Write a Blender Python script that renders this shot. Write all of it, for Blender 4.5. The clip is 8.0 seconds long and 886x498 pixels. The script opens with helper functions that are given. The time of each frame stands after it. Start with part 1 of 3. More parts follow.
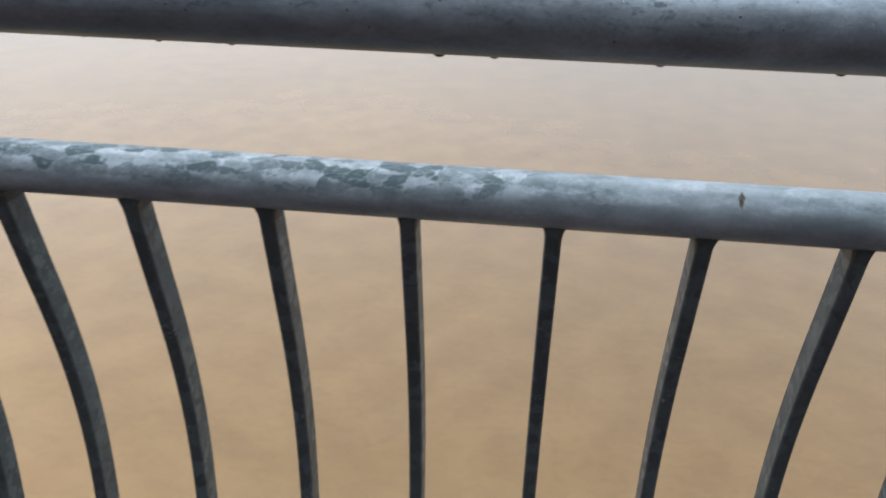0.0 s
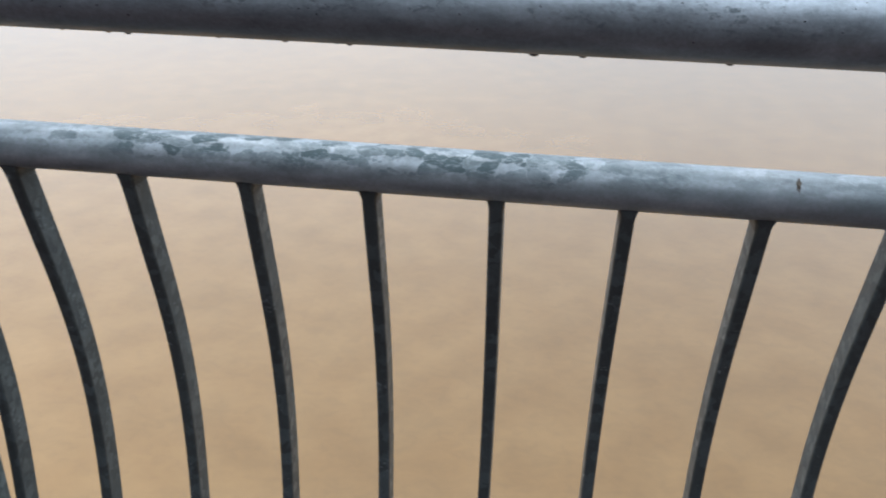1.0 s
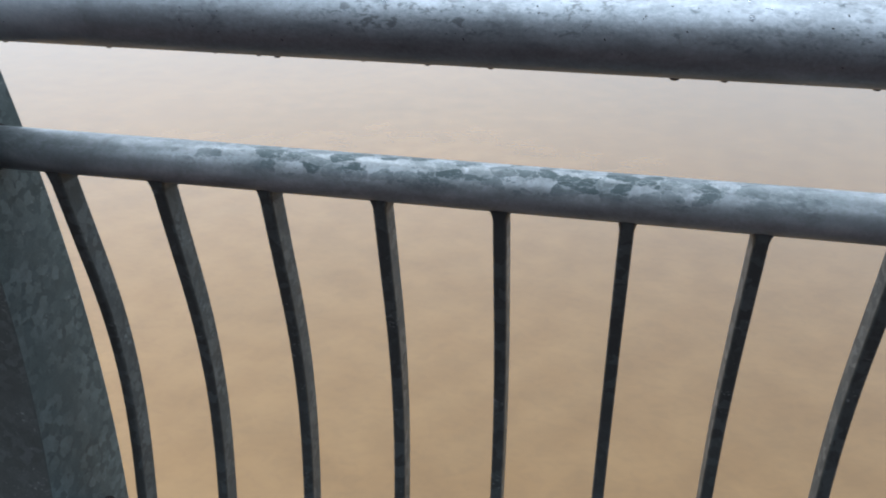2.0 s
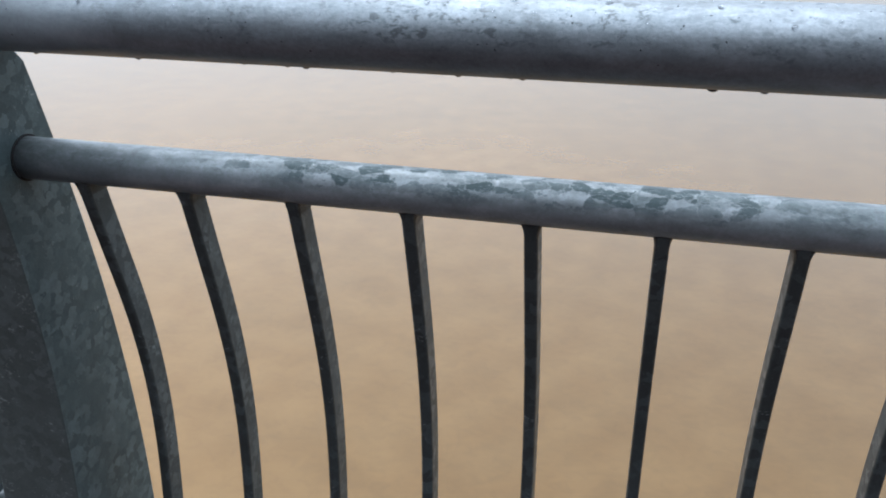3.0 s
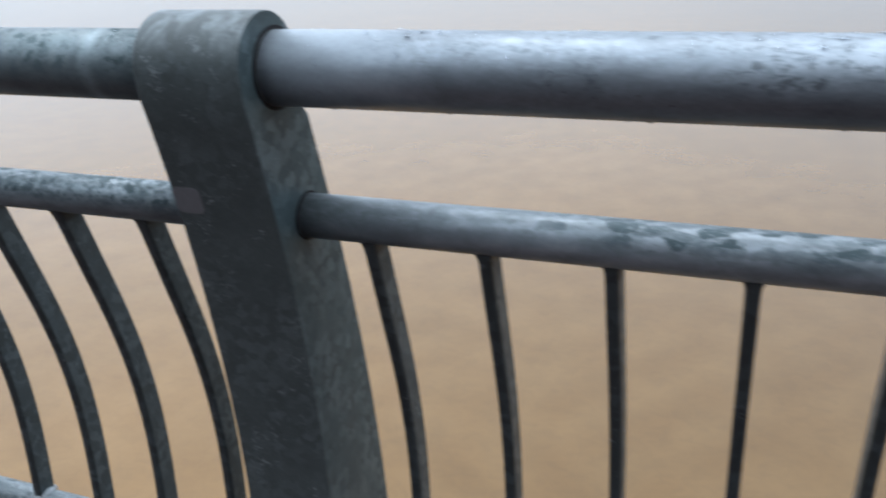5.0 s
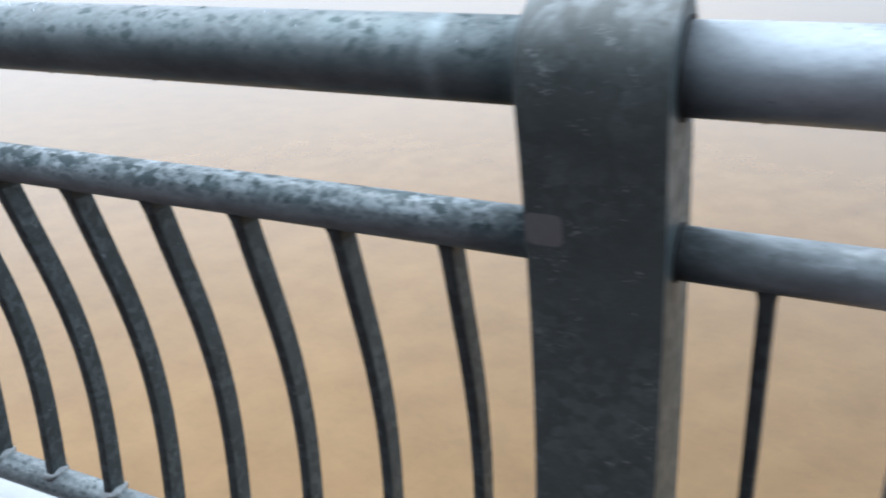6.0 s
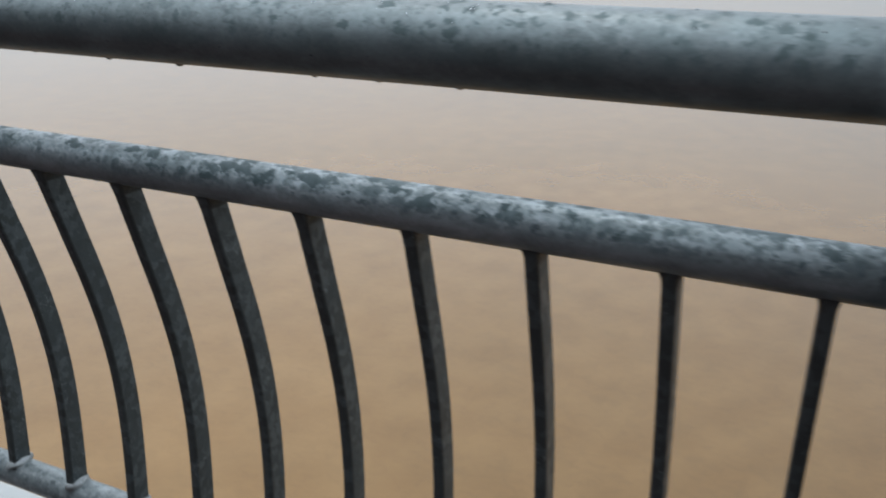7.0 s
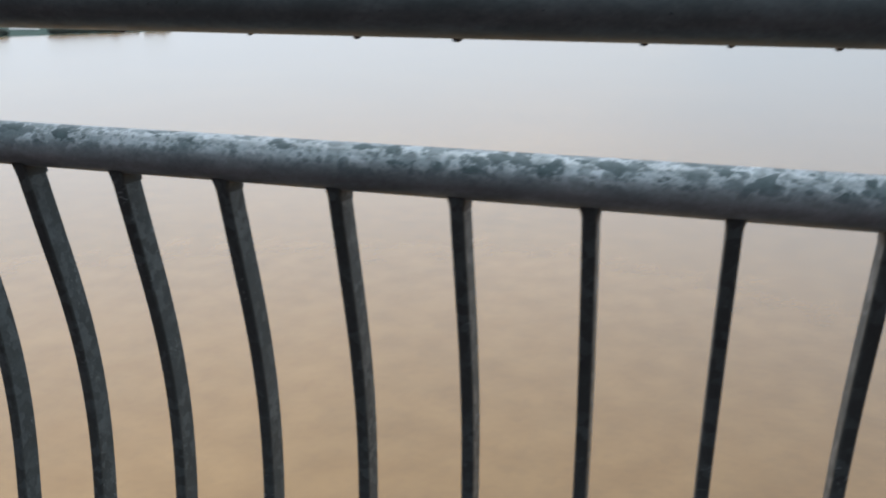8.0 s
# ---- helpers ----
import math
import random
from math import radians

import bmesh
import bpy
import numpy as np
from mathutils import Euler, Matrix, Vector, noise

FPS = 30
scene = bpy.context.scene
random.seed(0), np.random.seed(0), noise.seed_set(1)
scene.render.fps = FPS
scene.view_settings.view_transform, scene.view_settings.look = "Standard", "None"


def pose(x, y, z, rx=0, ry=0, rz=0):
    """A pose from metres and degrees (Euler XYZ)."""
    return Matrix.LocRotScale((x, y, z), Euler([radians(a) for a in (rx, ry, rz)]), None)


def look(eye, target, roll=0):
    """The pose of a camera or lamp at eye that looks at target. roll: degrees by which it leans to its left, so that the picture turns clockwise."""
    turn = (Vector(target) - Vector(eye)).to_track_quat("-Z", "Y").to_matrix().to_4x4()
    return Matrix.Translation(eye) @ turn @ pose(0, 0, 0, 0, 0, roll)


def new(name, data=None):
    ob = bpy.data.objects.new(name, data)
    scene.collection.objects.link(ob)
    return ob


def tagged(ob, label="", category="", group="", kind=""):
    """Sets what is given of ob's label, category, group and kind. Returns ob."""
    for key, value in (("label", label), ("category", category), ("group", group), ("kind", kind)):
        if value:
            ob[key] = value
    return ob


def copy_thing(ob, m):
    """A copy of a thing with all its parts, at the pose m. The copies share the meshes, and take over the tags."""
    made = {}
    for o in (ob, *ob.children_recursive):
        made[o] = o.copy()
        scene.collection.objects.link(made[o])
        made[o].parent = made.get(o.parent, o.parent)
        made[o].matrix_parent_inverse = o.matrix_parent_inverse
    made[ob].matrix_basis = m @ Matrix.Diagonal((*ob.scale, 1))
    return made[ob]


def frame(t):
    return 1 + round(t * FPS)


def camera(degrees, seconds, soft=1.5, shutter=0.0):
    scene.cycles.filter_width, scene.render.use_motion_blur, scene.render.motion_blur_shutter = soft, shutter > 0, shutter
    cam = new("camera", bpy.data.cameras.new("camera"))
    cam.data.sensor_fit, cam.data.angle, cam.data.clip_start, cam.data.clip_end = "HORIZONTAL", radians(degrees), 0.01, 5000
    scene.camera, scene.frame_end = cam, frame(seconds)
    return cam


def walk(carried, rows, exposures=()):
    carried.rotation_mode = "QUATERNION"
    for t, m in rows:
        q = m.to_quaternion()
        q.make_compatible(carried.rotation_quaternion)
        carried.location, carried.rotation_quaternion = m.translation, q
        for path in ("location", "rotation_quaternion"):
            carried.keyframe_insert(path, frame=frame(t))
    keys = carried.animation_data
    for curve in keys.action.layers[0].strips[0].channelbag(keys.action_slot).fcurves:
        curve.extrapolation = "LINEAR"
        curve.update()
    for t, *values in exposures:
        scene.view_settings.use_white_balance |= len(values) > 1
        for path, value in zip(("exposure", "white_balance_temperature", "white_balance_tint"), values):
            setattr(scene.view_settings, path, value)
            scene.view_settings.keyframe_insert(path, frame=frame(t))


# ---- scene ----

# ---- camera and walk ----
cam = camera(55.13, 8.0, soft=1.9, shutter=0.4)
PATH = [
    (0.0, 0.874, -0.669, 1.267, 64.59, -1.33, 6.88),
    (0.3, 0.845, -0.714, 1.272, 64.16, -1.26, 6.74),
    (0.5, 0.825, -0.737, 1.275, 64.33, -1.22, 5.87),
    (1.0, 0.815, -0.770, 1.273, 65.49, -1.43, 7.75),
    (1.5, 0.781, -0.791, 1.284, 65.84, -1.02, 10.43),
    (2.0, 0.756, -0.795, 1.278, 66.70, -0.70, 12.36),
    (2.2, 0.752, -0.793, 1.279, 66.80, -0.61, 12.82),
    (3.3, 0.751, -0.776, 1.278, 67.24, 0.05, 14.64),
    (3.5, 0.745, -0.777, 1.281, 67.25, 0.31, 14.83),
    (4.0, 0.731, -0.791, 1.294, 66.99, 1.14, 15.72),
    (4.2, 0.716, -0.799, 1.288, 67.24, 1.15, 16.16),
    (5.3, 0.434, -0.710, 1.310, 67.81, 3.14, 23.15),
    (5.5, 0.380, -0.700, 1.301, 68.43, 2.87, 24.38),
    (6.0, 0.180, -0.687, 1.287, 67.46, 1.87, 25.08),
    (6.2, 0.100, -0.701, 1.278, 67.92, 1.41, 25.38),
    (6.5, -0.007, -0.712, 1.272, 67.92, 0.47, 25.02),
    (6.8, -0.102, -0.708, 1.264, 68.31, -0.22, 25.16),
    (7.0, -0.164, -0.696, 1.256, 69.06, -0.18, 25.06),
    (7.2, -0.240, -0.677, 1.248, 69.46, -0.01, 24.51),
    (7.5, -0.350, -0.689, 1.221, 70.65, -1.03, 23.14),
    (7.8, -0.471, -0.730, 1.189, 72.39, -1.00, 20.32),
    (8.0, -0.560, -0.762, 1.149, 74.27, -0.86, 16.74),
]
EXPOSURE = [
    (0.0, 0.12, 6520, 10), (0.5, 0.19, 6420, 10), (1.0, 0.22, 6480, 10), (1.5, 0.12, 6480, 10), (2.0, 0.08, 6430, 10), (3.5, 0.07, 6430, 10), (4.0, 0.02, 6360, 10),
    (5.5, -0.08, 6310, 10), (6.0, 0.22, 6370, 10), (6.2, 0.08, 6520, 10), (6.5, -0.04, 6700, 10), (6.8, -0.3, 6770, 10), (7.0, -0.39, 6800, 10), (7.2, -0.22, 6770, 10), (7.5, -0.19, 6740, 10), (7.8, -0.13, 6680, 10), (8.0, -0.17, 6635, 10),
]
walk(cam, [(t, pose(x, y, z, rx, ry, rz)) for t, x, y, z, rx, ry, rz in PATH], EXPOSURE)

# ---- world and sun: a bright, wet, overcast day ----
SUN_ELEVATION, SUN_ROTATION = radians(72), radians(-40)
world = bpy.data.worlds.new("overcast_sky")
scene.world = world
world.use_nodes = True
wn, wl = world.node_tree.nodes, world.node_tree.links
sky = wn.new("ShaderNodeTexSky")
sky.sky_type, sky.sun_disc = "NISHITA", False
sky.sun_elevation, sky.sun_rotation = SUN_ELEVATION, SUN_ROTATION
sky.dust_density = 4.0
# cloud cover: brighter overhead than at the horizon
tc = wn.new("ShaderNodeTexCoord")
split = wn.new("ShaderNodeSeparateXYZ")
wl.new(tc.outputs["Generated"], split.inputs[0])
dome = wn.new("ShaderNodeValToRGB")
DOME = ((0.06, (7.9, 9.8, 11.9)), (0.3, (13.6, 15.7, 18.5)), (0.5, (16.4, 18.3, 21.0)), (0.62, (18.4, 20.2, 23.0)), (0.74, (22.6, 24.8, 28.2)), (0.86, (36.0, 39.4, 44.6)), (1.0, (58.0, 63.2, 71.4)))
for at, c in DOME[1:-1]:
    dome.color_ramp.elements.new(at)
for e, (at, c) in zip(dome.color_ramp.elements, DOME):
    e.position, e.color = at, (*c, 1)
wl.new(split.outputs["Z"], dome.inputs["Fac"])
cloud = wn.new("ShaderNodeMix")
cloud.data_type = "RGBA"
cloud.inputs["Factor"].default_value = 0.93
wl.new(sky.outputs["Color"], cloud.inputs["A"])
# thinner cloud up the river, towards -x
thin = wn.new("ShaderNodeMapRange")
thin.inputs["From Min"].default_value, thin.inputs["From Max"].default_value = -1.0, 1.0
thin.inputs["To Min"].default_value, thin.inputs["To Max"].default_value = 1.36, 0.75
wl.new(split.outputs["X"], thin.inputs["Value"])
drift = wn.new("ShaderNodeVectorMath")
drift.operation = "SCALE"
wl.new(dome.outputs["Color"], drift.inputs[0])
wl.new(thin.outputs["Result"], drift.inputs["Scale"])
wl.new(drift.outputs[0], cloud.inputs["B"])
wl.new(cloud.outputs["Result"], wn["Background"].inputs["Color"])
wn["Background"].inputs["Strength"].default_value = 0.1

sun_data = bpy.data.lights.new("sun", "SUN")
sun_data.energy, sun_data.angle, sun_data.color = 0.6, radians(25), (1.0, 0.98, 0.95)
sun = new("sun", sun_data)
sun.matrix_world = look((0, 0, 0), (-math.sin(SUN_ROTATION) * math.cos(SUN_ELEVATION), -math.cos(SUN_ROTATION) * math.cos(SUN_ELEVATION), -math.sin(SUN_ELEVATION)))


# ---- materials ----
class Nodes:
    """A material's node tree with short calls."""

    def __init__(self, name):
        self.mat = bpy.data.materials.new(name)
        self.mat.use_nodes = True
        self.tree = self.mat.node_tree
        self.bsdf = self.tree.nodes["Principled BSDF"]
        tc = self.tree.nodes.new("ShaderNodeTexCoord")
        info = self.tree.nodes.new("ShaderNodeObjectInfo")
        shift = self.tree.nodes.new("ShaderNodeVectorMath")
        shift.operation = "SCALE"
        shift.inputs[0].default_value = (7.3, 3.1, 5.7)
        self.link(info.outputs["Random"], shift.inputs["Scale"])
        add = self.tree.nodes.new("ShaderNodeVectorMath")
        self.link(tc.outputs["Object"], add.inputs[0])
        self.link(shift.outputs[0], add.inputs[1])
        self.raw, self.co = tc.outputs["Object"], add.outputs[0]

    def link(self, a, b):
        self.tree.links.new(a, b)

    def noise(self, scale, detail=4.0, rough=0.6, stretch=None, distort=0.0, co=None):
        n = self.tree.nodes.new("ShaderNodeTexNoise")
        n.inputs["Scale"].default_value, n.inputs["Detail"].default_value = scale, detail
        n.inputs["Roughness"].default_value, n.inputs["Distortion"].default_value = rough, distort
        self.link(self.stretched(co or self.co, stretch), n.inputs["Vector"])
        return n.outputs["Fac"]

    def cells(self, scale, stretch=None, feature="F1", warp=None, out="Color"):
        n = self.tree.nodes.new("ShaderNodeTexVoronoi")
        n.inputs["Scale"].default_value, n.feature = scale, feature
        co = self.stretched(self.co, stretch)
        if warp:
            w = self.tree.nodes.new("ShaderNodeTexNoise")
            w.inputs["Scale"].default_value = warp[0]
            self.link(self.co, w.inputs["Vector"])
            m = self.tree.nodes.new("ShaderNodeVectorMath")
            m.operation = "MULTIPLY_ADD"
            m.inputs[1].default_value = (warp[1],) * 3
            self.link(w.outputs["Color"], m.inputs[0])
            self.link(co, m.inputs[2])
            co = m.outputs[0]
        self.link(co, n.inputs["Vector"])
        return n.outputs[out]

    def stretched(self, co, stretch):
        if not stretch:
            return co
        m = self.tree.nodes.new("ShaderNodeMapping")
        m.inputs["Scale"].default_value = stretch
        self.link(co, m.inputs["Vector"])
        return m.outputs[0]

    def ramp(self, fac, stops):
        r = self.tree.nodes.new("ShaderNodeValToRGB")
        els = r.color_ramp.elements
        while len(els) < len(stops):
            els.new(0.5)
        for e, (at, c) in zip(els, stops):
            e.position = at
            e.color = (*c, 1) if isinstance(c, tuple) else (c, c, c, 1)
        self.link(fac, r.inputs["Fac"])
        return r.outputs["Color"]

    def mix(self, fac, a, b, blend="MIX"):
        m = self.tree.nodes.new("ShaderNodeMix")
        m.data_type, m.blend_type = "RGBA", blend
        for key, v in (("Factor", fac), ("A", a), ("B", b)):
            s = m.inputs[key] if key != "Factor" else m.inputs[0]
            if isinstance(v, (int, float)):
                s.default_value = v if key == "Factor" else (v, v, v, 1)
            elif isinstance(v, tuple):
                s.default_value = (*v, 1)
            else:
                self.link(v, s)
        return m.outputs["Result"]

    def bump(self, height, strength, distance, normal=None):
        b = self.tree.nodes.new("ShaderNodeBump")
        b.inputs["Strength"].default_value, b.inputs["Distance"].default_value = strength, distance
        self.link(height, b.inputs["Height"])
        if normal:
            self.link(normal, b.inputs["Normal"])
        return b.outputs["Normal"]

    def finish(self, color=None, rough=None, normal=None, **values):
        for key, v in (("Base Color", color), ("Roughness", rough), ("Normal", normal)):
            if v is None:
                continue
            if isinstance(v, float):
                self.bsdf.inputs[key].default_value = v
            elif isinstance(v, tuple):
                self.bsdf.inputs[key].default_value = (*v, 1)
            else:
                self.link(v, self.bsdf.inputs[key])
        for key, v in values.items():
            self.bsdf.inputs[key.replace("_", " ")].default_value = v
        return self.mat


def scales(n, scale, along, share, ragged=0.58):
    """A mask of dark, ragged islands on the zinc, each with a depth of its own."""
    args = dict(stretch=(along, 1, 1), warp=(scale * 1.6, 0.85 / scale))
    pick = n.tree.nodes.new("ShaderNodeSeparateColor")
    n.link(n.cells(scale, **args), pick.inputs[0])
    far = n.mix(ragged, n.cells(scale, out="Distance", **args), n.noise(scale * 2.2, 5, 0.65, stretch=(along, 1, 1), distort=0.5))
    far = n.mix(0.14, far, pick.outputs[0])
    far = n.mix(0.2, far, n.noise(scale * 0.2, 3, 0.55))
    depth = n.ramp(pick.outputs[1], [(0.0, 0.4), (0.8, 1.0)])
    return n.mix(1.0, n.ramp(far, [(share - 0.025, 1.0), (share + 0.025, 0.0)]), depth, "MULTIPLY")


def plates(n, scale, along, share):
    """A mask of dark crystal plates with crisp, ragged rims, each of its own depth."""
    args = dict(stretch=(along, 1, 1), warp=(scale * 2.2, 0.5 / scale))
    rim = n.ramp(n.cells(scale, feature="DISTANCE_TO_EDGE", out="Distance", **args), [(0.0, 0.3), (0.05, 1.0)])
    pick = n.tree.nodes.new("ShaderNodeSeparateColor")
    n.link(n.cells(scale, **args), pick.inputs[0])
    chosen = n.ramp(n.mix(0.35, pick.outputs[0], n.noise(scale * 0.2, 2, 0.5)), [(0.78 - share * 0.5, 0.0), (0.81 - share * 0.5, 1.0)])
    depth = n.ramp(pick.outputs[1], [(0.0, 0.35), (0.7, 1.0)])
    worn = n.ramp(n.noise(scale * 3.0, 4, 0.65, stretch=(along, 1, 1), distort=0.5), [(0.36, 0.45), (0.47, 1.0)])
    return n.mix(1.0, n.mix(1.0, n.mix(1.0, rim, chosen, "MULTIPLY"), depth, "MULTIPLY"), worn, "MULTIPLY")


def height_mask(n, z0, z1, wobble, scale=45):
    """0 below z0, 1 above z1, with an uneven limit."""
    up = n.tree.nodes.new("ShaderNodeSeparateXYZ")
    n.link(n.raw, up.inputs[0])
    high = n.tree.nodes.new("ShaderNodeMath")
    high.operation = "MULTIPLY_ADD"
    high.inputs[1].default_value = wobble
    n.link(n.noise(scale, 3, 0.6), high.inputs[0])
    n.link(up.outputs["Z"], high.inputs[2])
    side = n.tree.nodes.new("ShaderNodeMapRange")
    side.inputs["From Min"].default_value, side.inputs["From Max"].default_value = z0 + wobble / 2, z1 + wobble / 2
    n.link(high.outputs[0], side.inputs["Value"])
    return side.outputs["Result"]


def stretch_mask(n, at, half, wobble, core, edge, full, sway=0.9):
    """A stretch along x round at, with a ragged limit."""
    x = n.tree.nodes.new("ShaderNodeSeparateXYZ")
    n.link(n.raw, x.inputs[0])
    wob = n.tree.nodes.new("ShaderNodeMath")
    wob.operation = "MULTIPLY_ADD"
    wob.inputs[1].default_value = half * sway
    n.link(n.noise(wobble, 4, 0.6), wob.inputs[0])
    n.link(x.outputs["X"], wob.inputs[2])
    off = n.tree.nodes.new("ShaderNodeMath")
    off.operation = "SUBTRACT"
    off.inputs[1].default_value = at + half * sway / 2
    n.link(wob.outputs[0], off.inputs[0])
    size = n.tree.nodes.new("ShaderNodeMath")
    size.operation = "ABSOLUTE"
    n.link(off.outputs[0], size.inputs[0])
    return n.ramp(size.outputs[0], [(half * core, full), (half * edge, 0.0)])


def galvanised(name, dark, mid, pale, cell, along, share, floor_z, rough=(0.28, 0.5), metal=0.2, streak=0.3, relief=0.15, bands=(), patch=None, faint=0.15, speckle=0.0, spread=0.014, crisp=False):
    """Weathered, wet zinc tube: streaked grey film, dark scalloped islands on the rained side above floor_z, pale
    salts.
    bands: (x, half width, sway) of pale stretches, run-off stains on the mottled tube; patch: (x, half width) of the
    stretch with islands, none for all over."""
    n = Nodes(name)
    film = n.mix(0.5, n.noise(7, 5, 0.62, stretch=(streak, 1, 1)), n.noise(42, 5, 0.62, stretch=(streak, 1, 1)))
    tone = n.ramp(film, [(0.34, tuple(0.45 * a + 0.55 * b for a, b in zip(dark, mid))), (0.5, mid), (0.68, pale)])
    # cloudy patches a few centimetres long
    tone = n.mix(1.0, tone, n.ramp(n.noise(26, 5, 0.65, stretch=(0.6, 1, 1), distort=0.5), [(0.32, 0.8), (0.5, 1.0), (0.68, 1.2)]), "MULTIPLY")
    side = height_mask(n, floor_z, floor_z + spread, 0.016)
    big = plates(n, cell, along, share) if crisp else scales(n, cell, along, share)
    small = n.mix(1.0, scales(n, cell * (1.5 if crisp else 2.3), min(1.0, along * 1.3), 0.42 if crisp else share - 0.04), 0.7, "MULTIPLY")
    island = n.mix(1.0, big, small, "SCREEN")
    where = n.mix(1.0, side, stretch_mask(n, patch[0], patch[1], 14, 0.5, 1.05, 1.0), "MULTIPLY") if patch else side
    if patch:
        where = n.mix(1.0, where, n.mix(faint, 0.0, side), "SCREEN")
    island = n.mix(1.0, island, where, "MULTIPLY")
    tone = n.mix(island, tone, dark)
    # chalky salts between the islands
    chalk = n.ramp(n.noise(cell * 1.6, 4, 0.6, stretch=(along, 1, 1), distort=0.6), [(0.5, 0.0), (0.64, 0.55)])
    tone = n.mix(n.mix(1.0, chalk, side, "MULTIPLY"), tone, n.mix(island, pale, dark))
    if speckle:
        spots = n.ramp(n.noise(150, 4, 0.7, stretch=(0.55, 1, 1), distort=0.4), [(0.54, 0.0), (0.62, speckle)])
        spots = n.mix(1.0, spots, n.ramp(n.noise(10, 3, 0.6), [(0.38, 0.1), (0.58, 1.0)]), "MULTIPLY")
        tone = n.mix(n.mix(1.0, spots, side, "MULTIPLY"), tone, tuple(c * 0.55 for c in dark))
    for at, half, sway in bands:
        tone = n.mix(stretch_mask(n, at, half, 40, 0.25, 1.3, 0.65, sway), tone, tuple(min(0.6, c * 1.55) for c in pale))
    fine = n.ramp(n.noise(240, 4, 0.7), [(0.25, 0.8), (0.75, 1.16)])
    tone = n.mix(1.0, tone, fine, "MULTIPLY")
    r = n.mix(island, n.ramp(n.noise(45, 4, 0.6, stretch=(streak, 1, 1)), [(0.3, rough[0]), (0.7, rough[1])]), rough[1] + 0.05)
    # the dark islands have shed their water film
    n.link(n.mix(island, 0.5, 0.12), n.bsdf.inputs["Specular IOR Level"])
    nb = n.bump(n.noise(110, 5, 0.65), relief, 0.002)
    nb = n.bump(n.noise(40, 3, 0.55, stretch=(0.4, 1, 1)), 0.05, 0.004, nb)
    # rain stands on the tube as a thin, clear film
    n.link(n.mix(1.0, n.ramp(n.noise(30, 4, 0.6, stretch=(streak, 1, 1)), [(0.35, 0.05), (0.6, 0.3)]), n.mix(1.0, side, n.mix(island, 1.0, 0.1), "MULTIPLY"), "MULTIPLY"), n.bsdf.inputs["Coat Weight"])
    return n.finish(tone, r, nb, Metallic=metal, Coat_Roughness=0.26, Coat_IOR=1.33)


def spangled(name, base, flake, scale, fleck, cut, rough=(0.34, 0.52), metal=0.1, lift=0.5, smooth=0.0, gloss=0.5, salts=None):
    """Dark weathered zinc with scalloped crystal flakes, worn smooth in places, and a few short pale flecks."""
    n = Nodes(name)
    tone = n.ramp(n.noise(14, 5, 0.6), [(0.3, tuple(c * 0.85 for c in base)), (0.7, tuple(c * 1.12 for c in base))])
    cell = n.tree.nodes.new("ShaderNodeSeparateColor")
    n.link(n.cells(scale, warp=(scale * 1.1, 1.0 / scale)), cell.inputs[0])
    frost = n.mix(0.45, cell.outputs[0], n.noise(scale * 1.2, 4, 0.65, distort=1.0))
    area = n.ramp(n.noise(13, 3, 0.6, distort=0.4), [(0.34 + 0.1 * smooth, 0.1), (0.52 + 0.06 * smooth, 1.0)])
    bright = n.mix(1.0, n.ramp(frost, [(0.5, 0.0), (0.57, 0.45), (0.72, 1.0)]), area, "MULTIPLY")
    shade = n.ramp(frost, [(0.3, 1 - 0.35 * lift), (0.46, 1.0)])
    tone = n.mix(area, tone, n.mix(1.0, tone, shade, "MULTIPLY"))
    tone = n.mix(n.mix(1.0, bright, lift, "MULTIPLY"), tone, flake)
    short = n.noise(scale * 1.5, 3, 0.55, stretch=(1.0, 1.6, 1.6), distort=1.2)
    where = n.noise(scale * 0.28, 2, 0.5)
    mask = n.ramp(n.mix(0.35, short, where), [(cut, 0.0), (cut + 0.05, 1.0)])
    tone = n.mix(mask, tone, fleck)
    if salts:
        # pale salt smears left by rain; they also paint the head's light from above
        smear = n.ramp(n.noise(38, 4, 0.6, stretch=(1.0, 0.6, 0.6), distort=0.8), [(0.46, 0.05), (0.58, 0.35), (0.7, 0.7)])
        tone = n.mix(n.mix(1.0, smear, height_mask(n, salts, salts + 0.03, 0.02), "MULTIPLY"), tone, (0.21, 0.25, 0.265))
    fine = n.ramp(n.noise(300, 4, 0.7), [(0.25, 0.82), (0.75, 1.15)])
    tone = n.mix(1.0, tone, fine, "MULTIPLY")
    r = n.mix(bright, n.ramp(n.noise(40, 4, 0.6), [(0.3, rough[0]), (0.7, rough[1])]), rough[0] - 0.06)
    return n.finish(tone, r, n.bump(n.noise(130, 5, 0.65), 0.2, 0.0012), Metallic=metal, Specular_IOR_Level=gloss)


END_OF_BAY, MID_Z = 2.041, 1.0
# the one band on the smooth tube is a plain paler stretch beside the post
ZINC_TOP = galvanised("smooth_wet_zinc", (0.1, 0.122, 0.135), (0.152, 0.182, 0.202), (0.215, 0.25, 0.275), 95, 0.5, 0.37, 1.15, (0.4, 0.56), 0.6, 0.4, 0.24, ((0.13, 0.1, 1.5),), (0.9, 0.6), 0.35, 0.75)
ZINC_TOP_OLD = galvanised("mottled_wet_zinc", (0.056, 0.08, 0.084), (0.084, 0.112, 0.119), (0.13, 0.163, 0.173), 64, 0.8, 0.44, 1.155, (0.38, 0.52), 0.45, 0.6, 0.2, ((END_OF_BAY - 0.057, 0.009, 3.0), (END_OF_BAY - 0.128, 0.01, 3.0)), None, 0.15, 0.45)
